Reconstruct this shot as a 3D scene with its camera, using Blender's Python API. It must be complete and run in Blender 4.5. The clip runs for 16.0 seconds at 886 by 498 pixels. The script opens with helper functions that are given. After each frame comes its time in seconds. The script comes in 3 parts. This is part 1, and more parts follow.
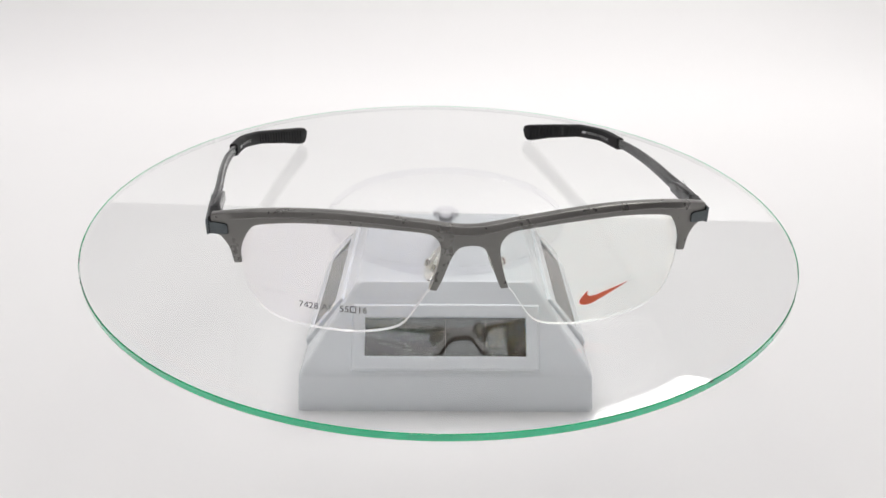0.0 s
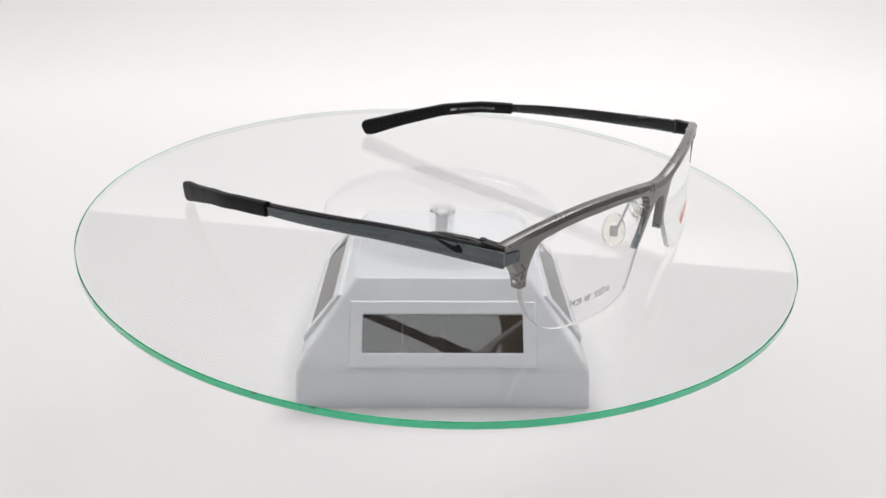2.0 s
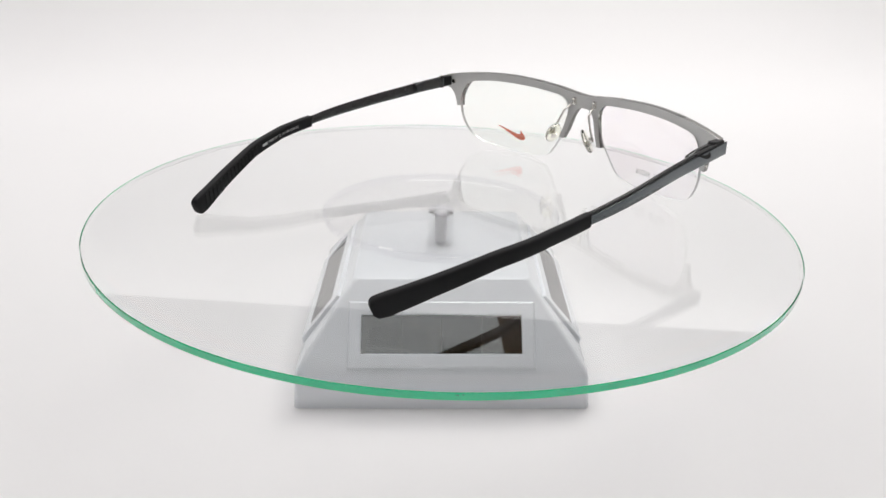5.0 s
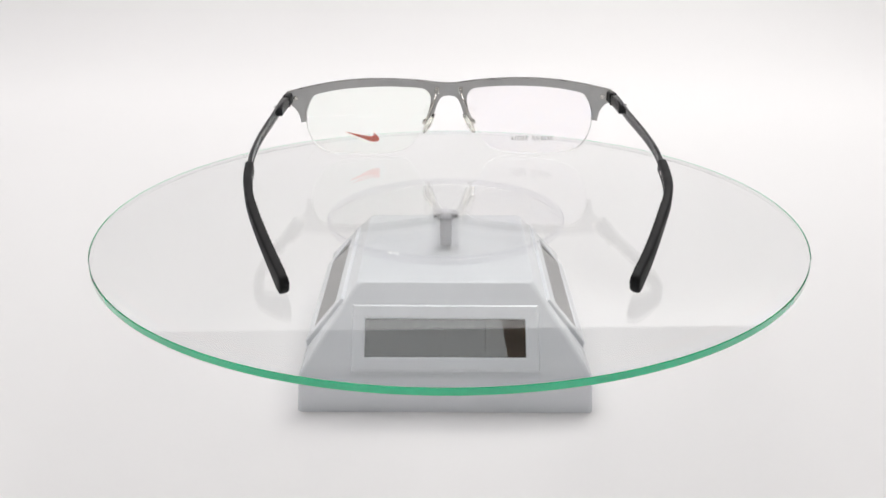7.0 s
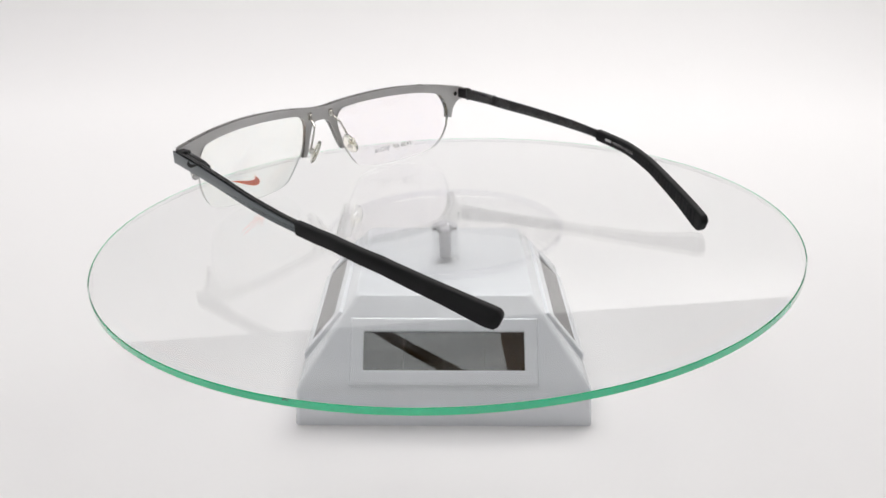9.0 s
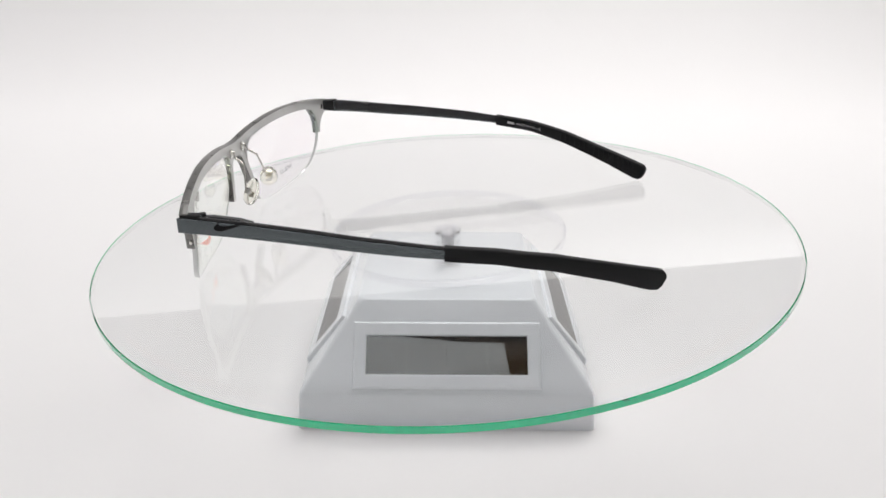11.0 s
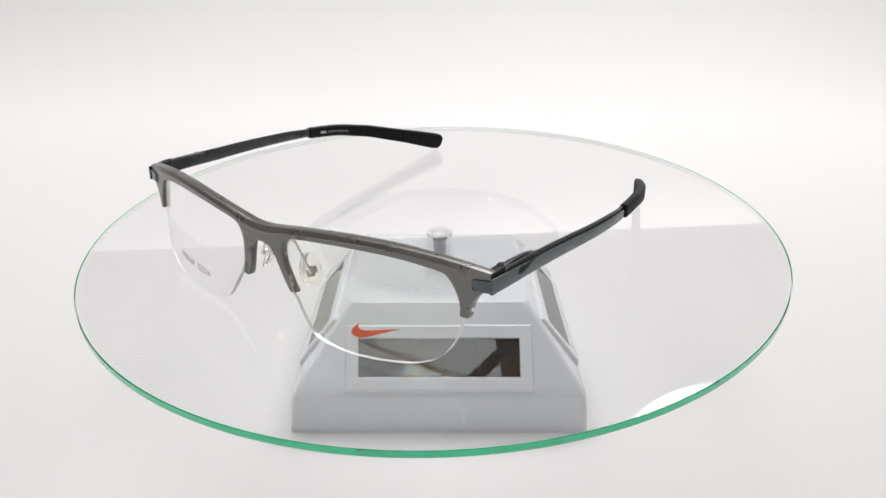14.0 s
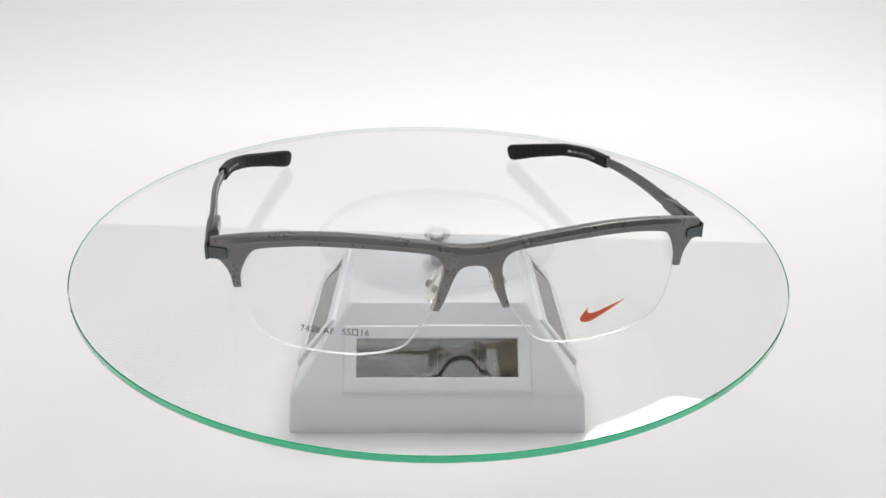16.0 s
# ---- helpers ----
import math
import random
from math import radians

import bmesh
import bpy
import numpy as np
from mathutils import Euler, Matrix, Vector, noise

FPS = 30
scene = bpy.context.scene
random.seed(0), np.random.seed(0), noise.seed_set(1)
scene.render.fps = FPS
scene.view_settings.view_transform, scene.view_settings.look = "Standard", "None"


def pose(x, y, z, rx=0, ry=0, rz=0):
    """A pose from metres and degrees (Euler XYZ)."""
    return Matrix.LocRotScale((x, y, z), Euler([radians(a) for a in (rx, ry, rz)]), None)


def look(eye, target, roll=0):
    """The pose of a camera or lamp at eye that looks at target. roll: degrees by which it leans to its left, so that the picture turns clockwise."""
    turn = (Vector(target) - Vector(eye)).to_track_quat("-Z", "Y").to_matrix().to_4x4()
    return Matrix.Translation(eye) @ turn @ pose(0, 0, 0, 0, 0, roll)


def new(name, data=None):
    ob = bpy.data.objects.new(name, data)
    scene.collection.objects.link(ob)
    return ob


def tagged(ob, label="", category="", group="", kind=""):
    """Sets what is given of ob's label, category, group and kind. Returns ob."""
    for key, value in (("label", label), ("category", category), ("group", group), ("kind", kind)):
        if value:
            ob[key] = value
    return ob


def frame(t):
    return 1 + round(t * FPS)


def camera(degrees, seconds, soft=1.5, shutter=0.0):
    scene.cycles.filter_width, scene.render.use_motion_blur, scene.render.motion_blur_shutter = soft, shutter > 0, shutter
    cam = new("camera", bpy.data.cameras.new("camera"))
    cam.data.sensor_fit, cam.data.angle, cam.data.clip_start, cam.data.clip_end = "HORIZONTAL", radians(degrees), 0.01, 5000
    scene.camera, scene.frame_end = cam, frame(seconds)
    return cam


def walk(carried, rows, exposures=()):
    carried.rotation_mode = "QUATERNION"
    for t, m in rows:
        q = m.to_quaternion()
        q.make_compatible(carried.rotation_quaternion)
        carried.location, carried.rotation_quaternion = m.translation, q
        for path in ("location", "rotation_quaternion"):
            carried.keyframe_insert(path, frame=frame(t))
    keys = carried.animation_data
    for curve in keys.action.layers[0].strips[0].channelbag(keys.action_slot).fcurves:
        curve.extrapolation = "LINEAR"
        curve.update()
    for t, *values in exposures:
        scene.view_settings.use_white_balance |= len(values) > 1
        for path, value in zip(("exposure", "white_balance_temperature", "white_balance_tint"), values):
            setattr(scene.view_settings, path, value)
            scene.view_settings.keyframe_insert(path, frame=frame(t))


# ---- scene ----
# Camera: a phone held still over a small turntable, with a slow drift of the hand.
cam = camera(56.6, 16.0, soft=1.6)
CAM_ROWS = [
    (0.0, 0.085, -24.917), (0.5, 0.0, -25.04), (1.0, 0.03, -25.15), (1.5, 0.0, -25.16), (2.0, -0.14, -25.14),
    (2.5, -0.16, -25.09), (3.0, -0.27, -25.1), (3.5, -0.308, -25.16), (4.0, -0.28, -25.168), (6.5, -0.05, -24.87),
    (7.0, 0.07, -24.84), (7.5, 0.09, -24.82), (8.0, 0.09, -24.53), (8.5, -0.02, -24.09), (9.0, -0.03, -23.95),
    (11.5, 0.22, -23.64), (12.0, 0.17, -23.64), (12.5, 0.15, -23.66), (13.0, 0.09, -23.71), (13.5, -0.14, -23.655),
    (14.0, -0.41, -23.5), (14.5, -0.44, -23.59), (15.0, -0.48, -23.6), (15.5, -0.58, -23.58), (16.0, -0.569, -23.484)]
walk(cam, [(t, pose(0, -0.2811, 0.1689, 90 + tilt, 0, pan) @ pose(0, 0, 0, 0, 0, 0.22)) for t, pan, tilt in CAM_ROWS])

# ---- world and lamps ----
world = bpy.data.worlds.new("room_light")
scene.world = world
world.use_nodes = True
world.node_tree.nodes["Background"].inputs[0].default_value = (0.9, 0.95, 1.0, 1)
world.node_tree.nodes["Background"].inputs[1].default_value = 0.3
scene.view_settings.exposure = 0.0


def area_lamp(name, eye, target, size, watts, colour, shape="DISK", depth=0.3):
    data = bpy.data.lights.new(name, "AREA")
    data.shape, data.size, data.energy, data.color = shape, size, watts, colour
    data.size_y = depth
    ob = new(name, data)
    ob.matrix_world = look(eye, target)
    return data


area_lamp("desk_lamp_light", (0.32, 0.48, 0.69), (0, 0, 0.04), 0.28, 1.75, (1.0, 0.985, 0.96))
area_lamp("ceiling_light", (-0.16, 0.56, 1.36), (-0.16, 0.56, 0), 1.3, 16.1, (1.0, 0.98, 0.982), "SQUARE")
# unseen lamp, added only to brighten what the solar cell reflects
area_lamp("cell_reflection_light", (0.05, -1.0, 1.3995), (0.05, -1.0, 0), 0.8, 0.8, (0.93, 0.98, 1.0), "RECTANGLE", 0.27)


# ---- materials ----
def material(name, colour, rough=0.5, metal=0.0, vary=0.06, scale=60.0, bump=0.0, bump_scale=400.0, ior=1.5, transmission=0.0, coat=0.0, fine=900.0):
    m = bpy.data.materials.new(name)
    m.use_nodes = True
    nt = m.node_tree
    b = nt.nodes["Principled BSDF"]
    b.inputs["Roughness"].default_value = rough
    b.inputs["Metallic"].default_value = metal
    b.inputs["IOR"].default_value = ior
    b.inputs["Transmission Weight"].default_value = transmission
    b.inputs["Coat Weight"].default_value = coat
    b.inputs["Base Color"].default_value = (*colour, 1)
    if vary or bump:
        co = nt.nodes.new("ShaderNodeTexCoord")
    if vary:
        n1 = nt.nodes.new("ShaderNodeTexNoise")
        n1.inputs["Scale"].default_value = scale
        n1.inputs["Detail"].default_value = 4
        n2 = nt.nodes.new("ShaderNodeTexNoise")
        n2.inputs["Scale"].default_value = fine
        mix = nt.nodes.new("ShaderNodeMath")
        mix.operation = "MULTIPLY_ADD"
        mix.inputs[1].default_value = 0.35
        ramp = nt.nodes.new("ShaderNodeMapRange")
        ramp.inputs["From Min"].default_value, ramp.inputs["From Max"].default_value = 0.35, 1.0
        ramp.inputs["To Min"].default_value, ramp.inputs["To Max"].default_value = 1 - vary, 1 + vary
        hsv = nt.nodes.new("ShaderNodeHueSaturation")
        hsv.inputs["Color"].default_value = (*colour, 1)
        nt.links.new(co.outputs["Object"], n1.inputs["Vector"])
        nt.links.new(co.outputs["Object"], n2.inputs["Vector"])
        nt.links.new(n2.outputs["Fac"], mix.inputs[0])
        nt.links.new(n1.outputs["Fac"], mix.inputs[2])
        nt.links.new(mix.outputs[0], ramp.inputs["Value"])
        nt.links.new(ramp.outputs[0], hsv.inputs["Value"])
        nt.links.new(hsv.outputs["Color"], b.inputs["Base Color"])
        rr = nt.nodes.new("ShaderNodeMapRange")
        rr.inputs["From Min"].default_value, rr.inputs["From Max"].default_value = 0.35, 1.0
        rr.inputs["To Min"].default_value, rr.inputs["To Max"].default_value = rough * 0.85, min(1, rough * 1.15)
        nt.links.new(mix.outputs[0], rr.inputs["Value"])
        nt.links.new(rr.outputs[0], b.inputs["Roughness"])
    if bump:
        n3 = nt.nodes.new("ShaderNodeTexNoise")
        n3.inputs["Scale"].default_value = bump_scale
        n3.inputs["Detail"].default_value = 3
        bp = nt.nodes.new("ShaderNodeBump")
        bp.inputs["Strength"].default_value = bump
        bp.inputs["Distance"].default_value = 0.0004
        nt.links.new(co.outputs["Object"], n3.inputs["Vector"])
        nt.links.new(n3.outputs["Fac"], bp.inputs["Height"])
        nt.links.new(bp.outputs[0], b.inputs["Normal"])
    return m


def clear_material(name, tint, r0, gloss):
    """Thin clear glass: straight through, with a mirror gloss that grows towards grazing angles."""
    m = bpy.data.materials.new(name)
    m.use_nodes = True
    nt = m.node_tree
    nt.nodes.remove(nt.nodes["Principled BSDF"])
    lw = nt.nodes.new("ShaderNodeLayerWeight")
    lw.inputs["Blend"].default_value = 0.5
    power = nt.nodes.new("ShaderNodeMath")
    power.operation, power.inputs[1].default_value = "POWER", 5.0
    ramp = nt.nodes.new("ShaderNodeMath")
    ramp.operation, ramp.inputs[1].default_value, ramp.inputs[2].default_value = "MULTIPLY_ADD", 1 - r0, r0
    tr = nt.nodes.new("ShaderNodeBsdfTransparent")
    tr.inputs["Color"].default_value = (*tint, 1)
    gl = nt.nodes.new("ShaderNodeBsdfGlossy")
    gl.inputs["Color"].default_value = (*gloss, 1)
    gl.inputs["Roughness"].default_value = 0.0
    mix = nt.nodes.new("ShaderNodeMixShader")
    nt.links.new(lw.outputs["Facing"], power.inputs[0])
    nt.links.new(power.outputs[0], ramp.inputs[0])
    nt.links.new(ramp.outputs[0], mix.inputs[0])
    nt.links.new(tr.outputs[0], mix.inputs[1])
    nt.links.new(gl.outputs[0], mix.inputs[2])
    nt.links.new(mix.outputs[0], nt.nodes["Material Output"].inputs["Surface"])
    return m


M_PAPER = material("white_paper", (0.86, 0.855, 0.855), 0.75, vary=0.012, scale=5, bump=0.015, bump_scale=500)
M_PAPER.node_tree.nodes["Principled BSDF"].inputs["Specular IOR Level"].default_value = 0.08
M_WALL = material("room_paint", (0.42, 0.41, 0.41), 0.9, vary=0.04, scale=3)
M_WALL_WHITE = material("white_wall_paint", (0.78, 0.77, 0.77), 0.9, vary=0.03, scale=3)
M_WALL_BACK = material("dark_wall_paint", (0.13, 0.13, 0.135), 0.9, vary=0.06, scale=3)
M_CEIL = material("ceiling_paint", (0.84, 0.835, 0.83), 0.9, vary=0.03, scale=3)
M_WOOD = material("dark_brown_board", (0.28, 0.17, 0.085), 0.6, vary=0.2, scale=8)
M_PLASTIC = material("white_gloss_plastic", (0.84, 0.87, 0.9), 0.16, vary=0.025, scale=70, bump=0.02, bump_scale=900)
M_CELL = material("solar_cell_glass", (0.02, 0.013, 0.006), 0.0, vary=0.15, scale=40, ior=2.1)
M_CELL_LINE = material("cell_line", (0.16, 0.15, 0.14), 0.3, vary=0.1)
M_SHAFT = material("grey_shaft", (0.82, 0.82, 0.85), 0.35, metal=0.3, vary=0.05)
M_PLATE = clear_material("clear_plate_glass", (0.996, 1.0, 0.998), 0.03, (1, 1, 1))
M_RIM = clear_material("sawn_acrylic_rim", (0.958, 0.955, 0.97), 0.09, (1, 1, 1))
M_CLEAR = clear_material("clear_acrylic_sheet", (0.998, 0.998, 1.0), 0.024, (1, 1, 1))
M_GLASS_EDGE = material("green_glass_edge", (0.042, 0.8, 0.4), 0.14, vary=0.12, scale=60, fine=500, ior=1.5, coat=1.0)
M_EDGE_INNER = material("mirroring_inner_edge", (0.95, 0.96, 0.955), 0.06, metal=1.0, vary=0.02, scale=25)
M_CHIP = material("chipped_edge", (0.03, 0.05, 0.045), 0.4, vary=0.3, scale=900)
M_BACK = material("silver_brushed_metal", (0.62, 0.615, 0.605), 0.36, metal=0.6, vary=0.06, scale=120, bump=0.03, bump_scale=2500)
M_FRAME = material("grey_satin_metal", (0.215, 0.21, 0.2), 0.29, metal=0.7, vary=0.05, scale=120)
M_TEMPLE = material("gunmetal_paint", (0.115, 0.13, 0.137), 0.16, metal=0.85, vary=0.08, scale=150, bump=0.02, bump_scale=2500)
M_DARK = material("black_metal", (0.01, 0.01, 0.011), 0.42, metal=0.0, vary=0.15, scale=200)
M_DARK.node_tree.nodes["Principled BSDF"].inputs["Specular IOR Level"].default_value = 0.3
M_GLOSS = material("black_gloss_metal", (0.018, 0.018, 0.02), 0.18, vary=0.12, scale=180, ior=1.55)
M_RUBBER = material("black_rubber", (0.008, 0.008, 0.009), 0.62, vary=0.2, scale=160, bump=0.08, bump_scale=1800)
M_RUBBER.node_tree.nodes["Principled BSDF"].inputs["Specular IOR Level"].default_value = 0.25
M_LOGO = material("black_enamel", (0.006, 0.006, 0.006), 0.6, vary=0.1)
M_LOGO.node_tree.nodes["Principled BSDF"].inputs["Specular IOR Level"].default_value = 0.15
M_LENS = material("coated_lens", (0.975, 0.992, 0.968), 0.0, vary=0, ior=1.36, transmission=1.0)
M_LENS_A = material("coated_lens_violet", (0.985, 0.97, 0.988), 0.0, vary=0, ior=1.36, transmission=1.0)
M_LENS_A.node_tree.nodes["Principled BSDF"].inputs["Thin Film Thickness"].default_value = 290
M_LENS_A.node_tree.nodes["Principled BSDF"].inputs["Thin Film IOR"].default_value = 1.55
M_LENS.node_tree.nodes["Principled BSDF"].inputs["Thin Film Thickness"].default_value = 330
M_LENS.node_tree.nodes["Principled BSDF"].inputs["Thin Film IOR"].default_value = 1.55
M_LENS_EDGE = material("ground_lens_edge", (0.8, 0.81, 0.8), 0.3, vary=0.03, ior=1.4, transmission=0.3)
M_STEEL = material("polished_steel", (0.72, 0.7, 0.66), 0.14, metal=1.0, vary=0.05, scale=300)
M_PAD = material("clear_silicone", (0.97, 0.96, 0.88), 0.06, vary=0, ior=1.42, transmission=1.0)
M_RED = material("red_print", (1.0, 0.18, 0.08), 0.45, vary=0.05, scale=300)
M_INK = material("grey_ink", (0.1, 0.1, 0.1), 0.5, vary=0.05)
M_PRINT = material("pale_print", (0.55, 0.55, 0.55), 0.5, vary=0.05)

MM = 0.001


# ---- mesh helpers (millimetres in, metres out) ----
def part(name, bm, mat, parent=None, label="", smooth=35.0, kind=""):
    for v in bm.verts:
        v.co *= MM
    bmesh.ops.recalc_face_normals(bm, faces=bm.faces)
    me = bpy.data.meshes.new(name)
    bm.to_mesh(me)
    bm.free()
    for m in (mat if isinstance(mat, (list, tuple)) else [mat]):
        me.materials.append(m)
    if smooth:
        for p in me.polygons:
            p.use_smooth = True
        me.set_sharp_from_angle(angle=radians(smooth))
    ob = new(name, me)
    ob.parent = parent
    return tagged(ob, label=label, kind=kind)


def empty(name, m, label, category, parent=None):
    ob = new(name)
    ob.empty_display_size = 0.02
    ob.matrix_basis = m
    ob.parent = parent
    return tagged(ob, label=label, category=category)


def lathe(profile, seg=96, bm=None, centre=(0, 0), close=True, mats=None):
    """A solid of revolution from (radius, z) points; radius 0 closes to a pole. mats: material slot of each band."""
    bm = bm or bmesh.new()
    rings = []
    for r, z in profile:
        if r < 1e-6:
            rings.append([bm.verts.new((centre[0], centre[1], z))])
        else:
            rings.append([bm.verts.new((centre[0] + r * math.cos(2 * math.pi * i / seg), centre[1] + r * math.sin(2 * math.pi * i / seg), z)) for i in range(seg)])
    for k, (a, b) in enumerate(zip(rings, rings[1:])):
        for i in range(seg):
            j = (i + 1) % seg
            if len(a) == 1:
                f = bm.faces.new((a[0], b[i], b[j]))
            elif len(b) == 1:
                f = bm.faces.new((a[i], a[j], b[0]))
            else:
                f = bm.faces.new((a[i], a[j], b[j], b[i]))
            if mats:
                f.material_index = mats[k]
    return bm


def loft(sections, bm=None):
    """Closed rings of points joined one to the next, with both ends capped."""
    bm = bm or bmesh.new()
    rings = [[bm.verts.new(p) for p in s] for s in sections]
    n = len(rings[0])
    for a, b in zip(rings, rings[1:]):
        for i in range(n):
            bm.faces.new((a[i], a[(i + 1) % n], b[(i + 1) % n], b[i]))
    bm.faces.new(rings[0])
    bm.faces.new(rings[-1][::-1])
    return bm


def box(size, centre=(0, 0, 0), bevel=0.0, turn=None, bm=None, seg=2):
    own = bmesh.new()
    bmesh.ops.create_cube(own, size=1)
    for v in own.verts:
        v.co = Vector((v.co.x * size[0], v.co.y * size[1], v.co.z * size[2]))
    if bevel:
        bmesh.ops.bevel(own, geom=own.edges[:], offset=bevel, segments=seg, profile=0.6, affect="EDGES")
    m = Matrix.Translation(centre) @ (turn or Matrix())
    own.transform(m)
    if bm is None:
        return own
    me = bpy.data.meshes.new("tmp")
    own.to_mesh(me)
    own.free()
    bm.from_mesh(me)
    bpy.data.meshes.remove(me)
    return bm


def tube(path, radius, seg=10, bm=None):
    pts = [Vector(p) for p in path]
    sections = []
    up = Vector((0.3, 0.2, 1)).normalized()
    for i, p in enumerate(pts):
        d = (pts[min(i + 1, len(pts) - 1)] - pts[max(i - 1, 0)]).normalized()
        a = d.cross(up).normalized()
        b = d.cross(a).normalized()
        sections.append([p + radius * (math.cos(2 * math.pi * k / seg) * a + math.sin(2 * math.pi * k / seg) * b) for k in range(seg)])
    return loft(sections, bm)


def smooth_path(pts, n, closed=False):
    """Catmull-Rom through the points, n steps each."""
    out = []
    P = [np.array(p, float) for p in pts]
    m = len(P)
    spans = range(m if closed else m - 1)
    for i in spans:
        if closed:
            a, b, c, d = P[i - 1], P[i], P[(i + 1) % m], P[(i + 2) % m]
        else:
            b, c = P[i], P[i + 1]
            a = P[i - 1] if i else 2 * b - c
            d = P[i + 2] if i + 2 < m else 2 * c - b
        for k in range(n):
            u = k / n
            out.append(0.5 * (2 * b + (c - a) * u + (2 * a - 5 * b + 4 * c - d) * u * u + (3 * b - a - 3 * c + d) * u ** 3))
    if not closed:
        out.append(P[-1])
    return [tuple(float(q) for q in p) for p in out]


def slab(outline, depth, surface, bevel=0.0, seg=2):
    """A plate with the (x, z) outline, laid on y = surface(x, z) and depth thick towards +y."""
    from mathutils.geometry import tessellate_polygon
    bm = bmesh.new()
    vs = [bm.verts.new((x, 0, z)) for x, z in outline]
    for a, b, c in tessellate_polygon([[Vector((x, z, 0)) for x, z in outline]]):
        bm.faces.new((vs[a], vs[b], vs[c]))
    xs = [p[0] for p in outline]
    steps = int((max(xs) - min(xs)) / 1.6)
    for k in range(1, steps):
        bmesh.ops.bisect_plane(bm, geom=bm.verts[:] + bm.edges[:] + bm.faces[:], dist=1e-4, plane_co=(min(xs) + (max(xs) - min(xs)) * k / steps, 0, 0), plane_no=(1, 0, 0))
    front = bm.verts[:]
    out = bmesh.ops.extrude_face_region(bm, geom=bm.faces[:])
    back = [e for e in out["geom"] if isinstance(e, bmesh.types.BMVert)]
    for v in front:
        v.co.y = surface(v.co.x, v.co.z)
    for v in back:
        v.co.y = surface(v.co.x, v.co.z) + depth
    bmesh.ops.recalc_face_normals(bm, faces=bm.faces)
    if bevel:
        edges = [e for e in bm.edges if len(e.link_faces) == 2 and e.calc_face_angle() > 1.05 and abs(e.verts[0].co.y - e.verts[1].co.y) < 0.7 * depth]
        bmesh.ops.bevel(bm, geom=edges, offset=bevel, segments=seg, profile=0.5, affect="EDGES", clamp_overlap=True)
    return bm


# ---- the place: a white paper sheet that curves up behind, in a plain room ----
def build_place():
    bm = bmesh.new()
    prof = [(-1100, 0), (-600, 0), (-300, 0), (-100, 0), (60, 0), (200, 0), (320, 0)]
    prof += [(350 + 250 * math.sin(a), 250 - 250 * math.cos(a)) for a in [math.pi / 2 * k / 20 for k in range(21)]]
    prof += [(601, 310), (602, 375)]
    rows = []
    for y, z in prof:
        rows.append([bm.verts.new((x, y, z)) for x in range(-1000, 1001, 100)])
    for a, b in zip(rows, rows[1:]):
        for i in range(len(a) - 1):
            bm.faces.new((a[i], a[i + 1], b[i + 1], b[i]))
    sheet = part("backdrop", bm, M_PAPER, label="white paper sheet curving up behind the turntable", smooth=60, kind="structure")
    solid = sheet.modifiers.new("thickness", "SOLIDIFY")
    solid.thickness, solid.offset = 0.0008, -1
    part("ceiling_board", box((700, 380, 24), (470, -868, 1386), 3, Matrix.Rotation(radians(11), 4, "Z")), M_WOOD, label="dark brown wooden board under the room ceiling", smooth=0, kind="structure")
    for name, size, centre, mat in (
            ("wall_north", (2400, 40, 1420), (0, 1150, 690), M_WALL_BACK), ("wall_south", (2400, 40, 1420), (0, -1150, 690), M_WALL_WHITE),
            ("wall_east", (40, 2260, 1420), (1180, 0, 690), M_WALL), ("wall_west", (40, 2260, 1420), (-1180, 0, 690), M_WALL),
            ("floor", (2400, 2340, 30), (0, 0, -18), M_WALL), ("ceiling", (2400, 2340, 30), (0, 0, 1416), M_CEIL)):
        part(name, box(size, centre), mat, label="plain painted surface of the surrounding room", smooth=0, kind="structure")


# ---- the solar turntable ----
BASE_H, LIP_H, TOP_H, TOP_Z = 49.4, 13.8, 30.1, 39.7
FACE_LEAN = math.atan2(BASE_H - TOP_H, TOP_Z - LIP_H)


def face_point(z, out=0.0):
    """Distance from the axis of a side face at height z."""
    return BASE_H - (z - LIP_H) * math.tan(FACE_LEAN) + out * math.cos(FACE_LEAN)


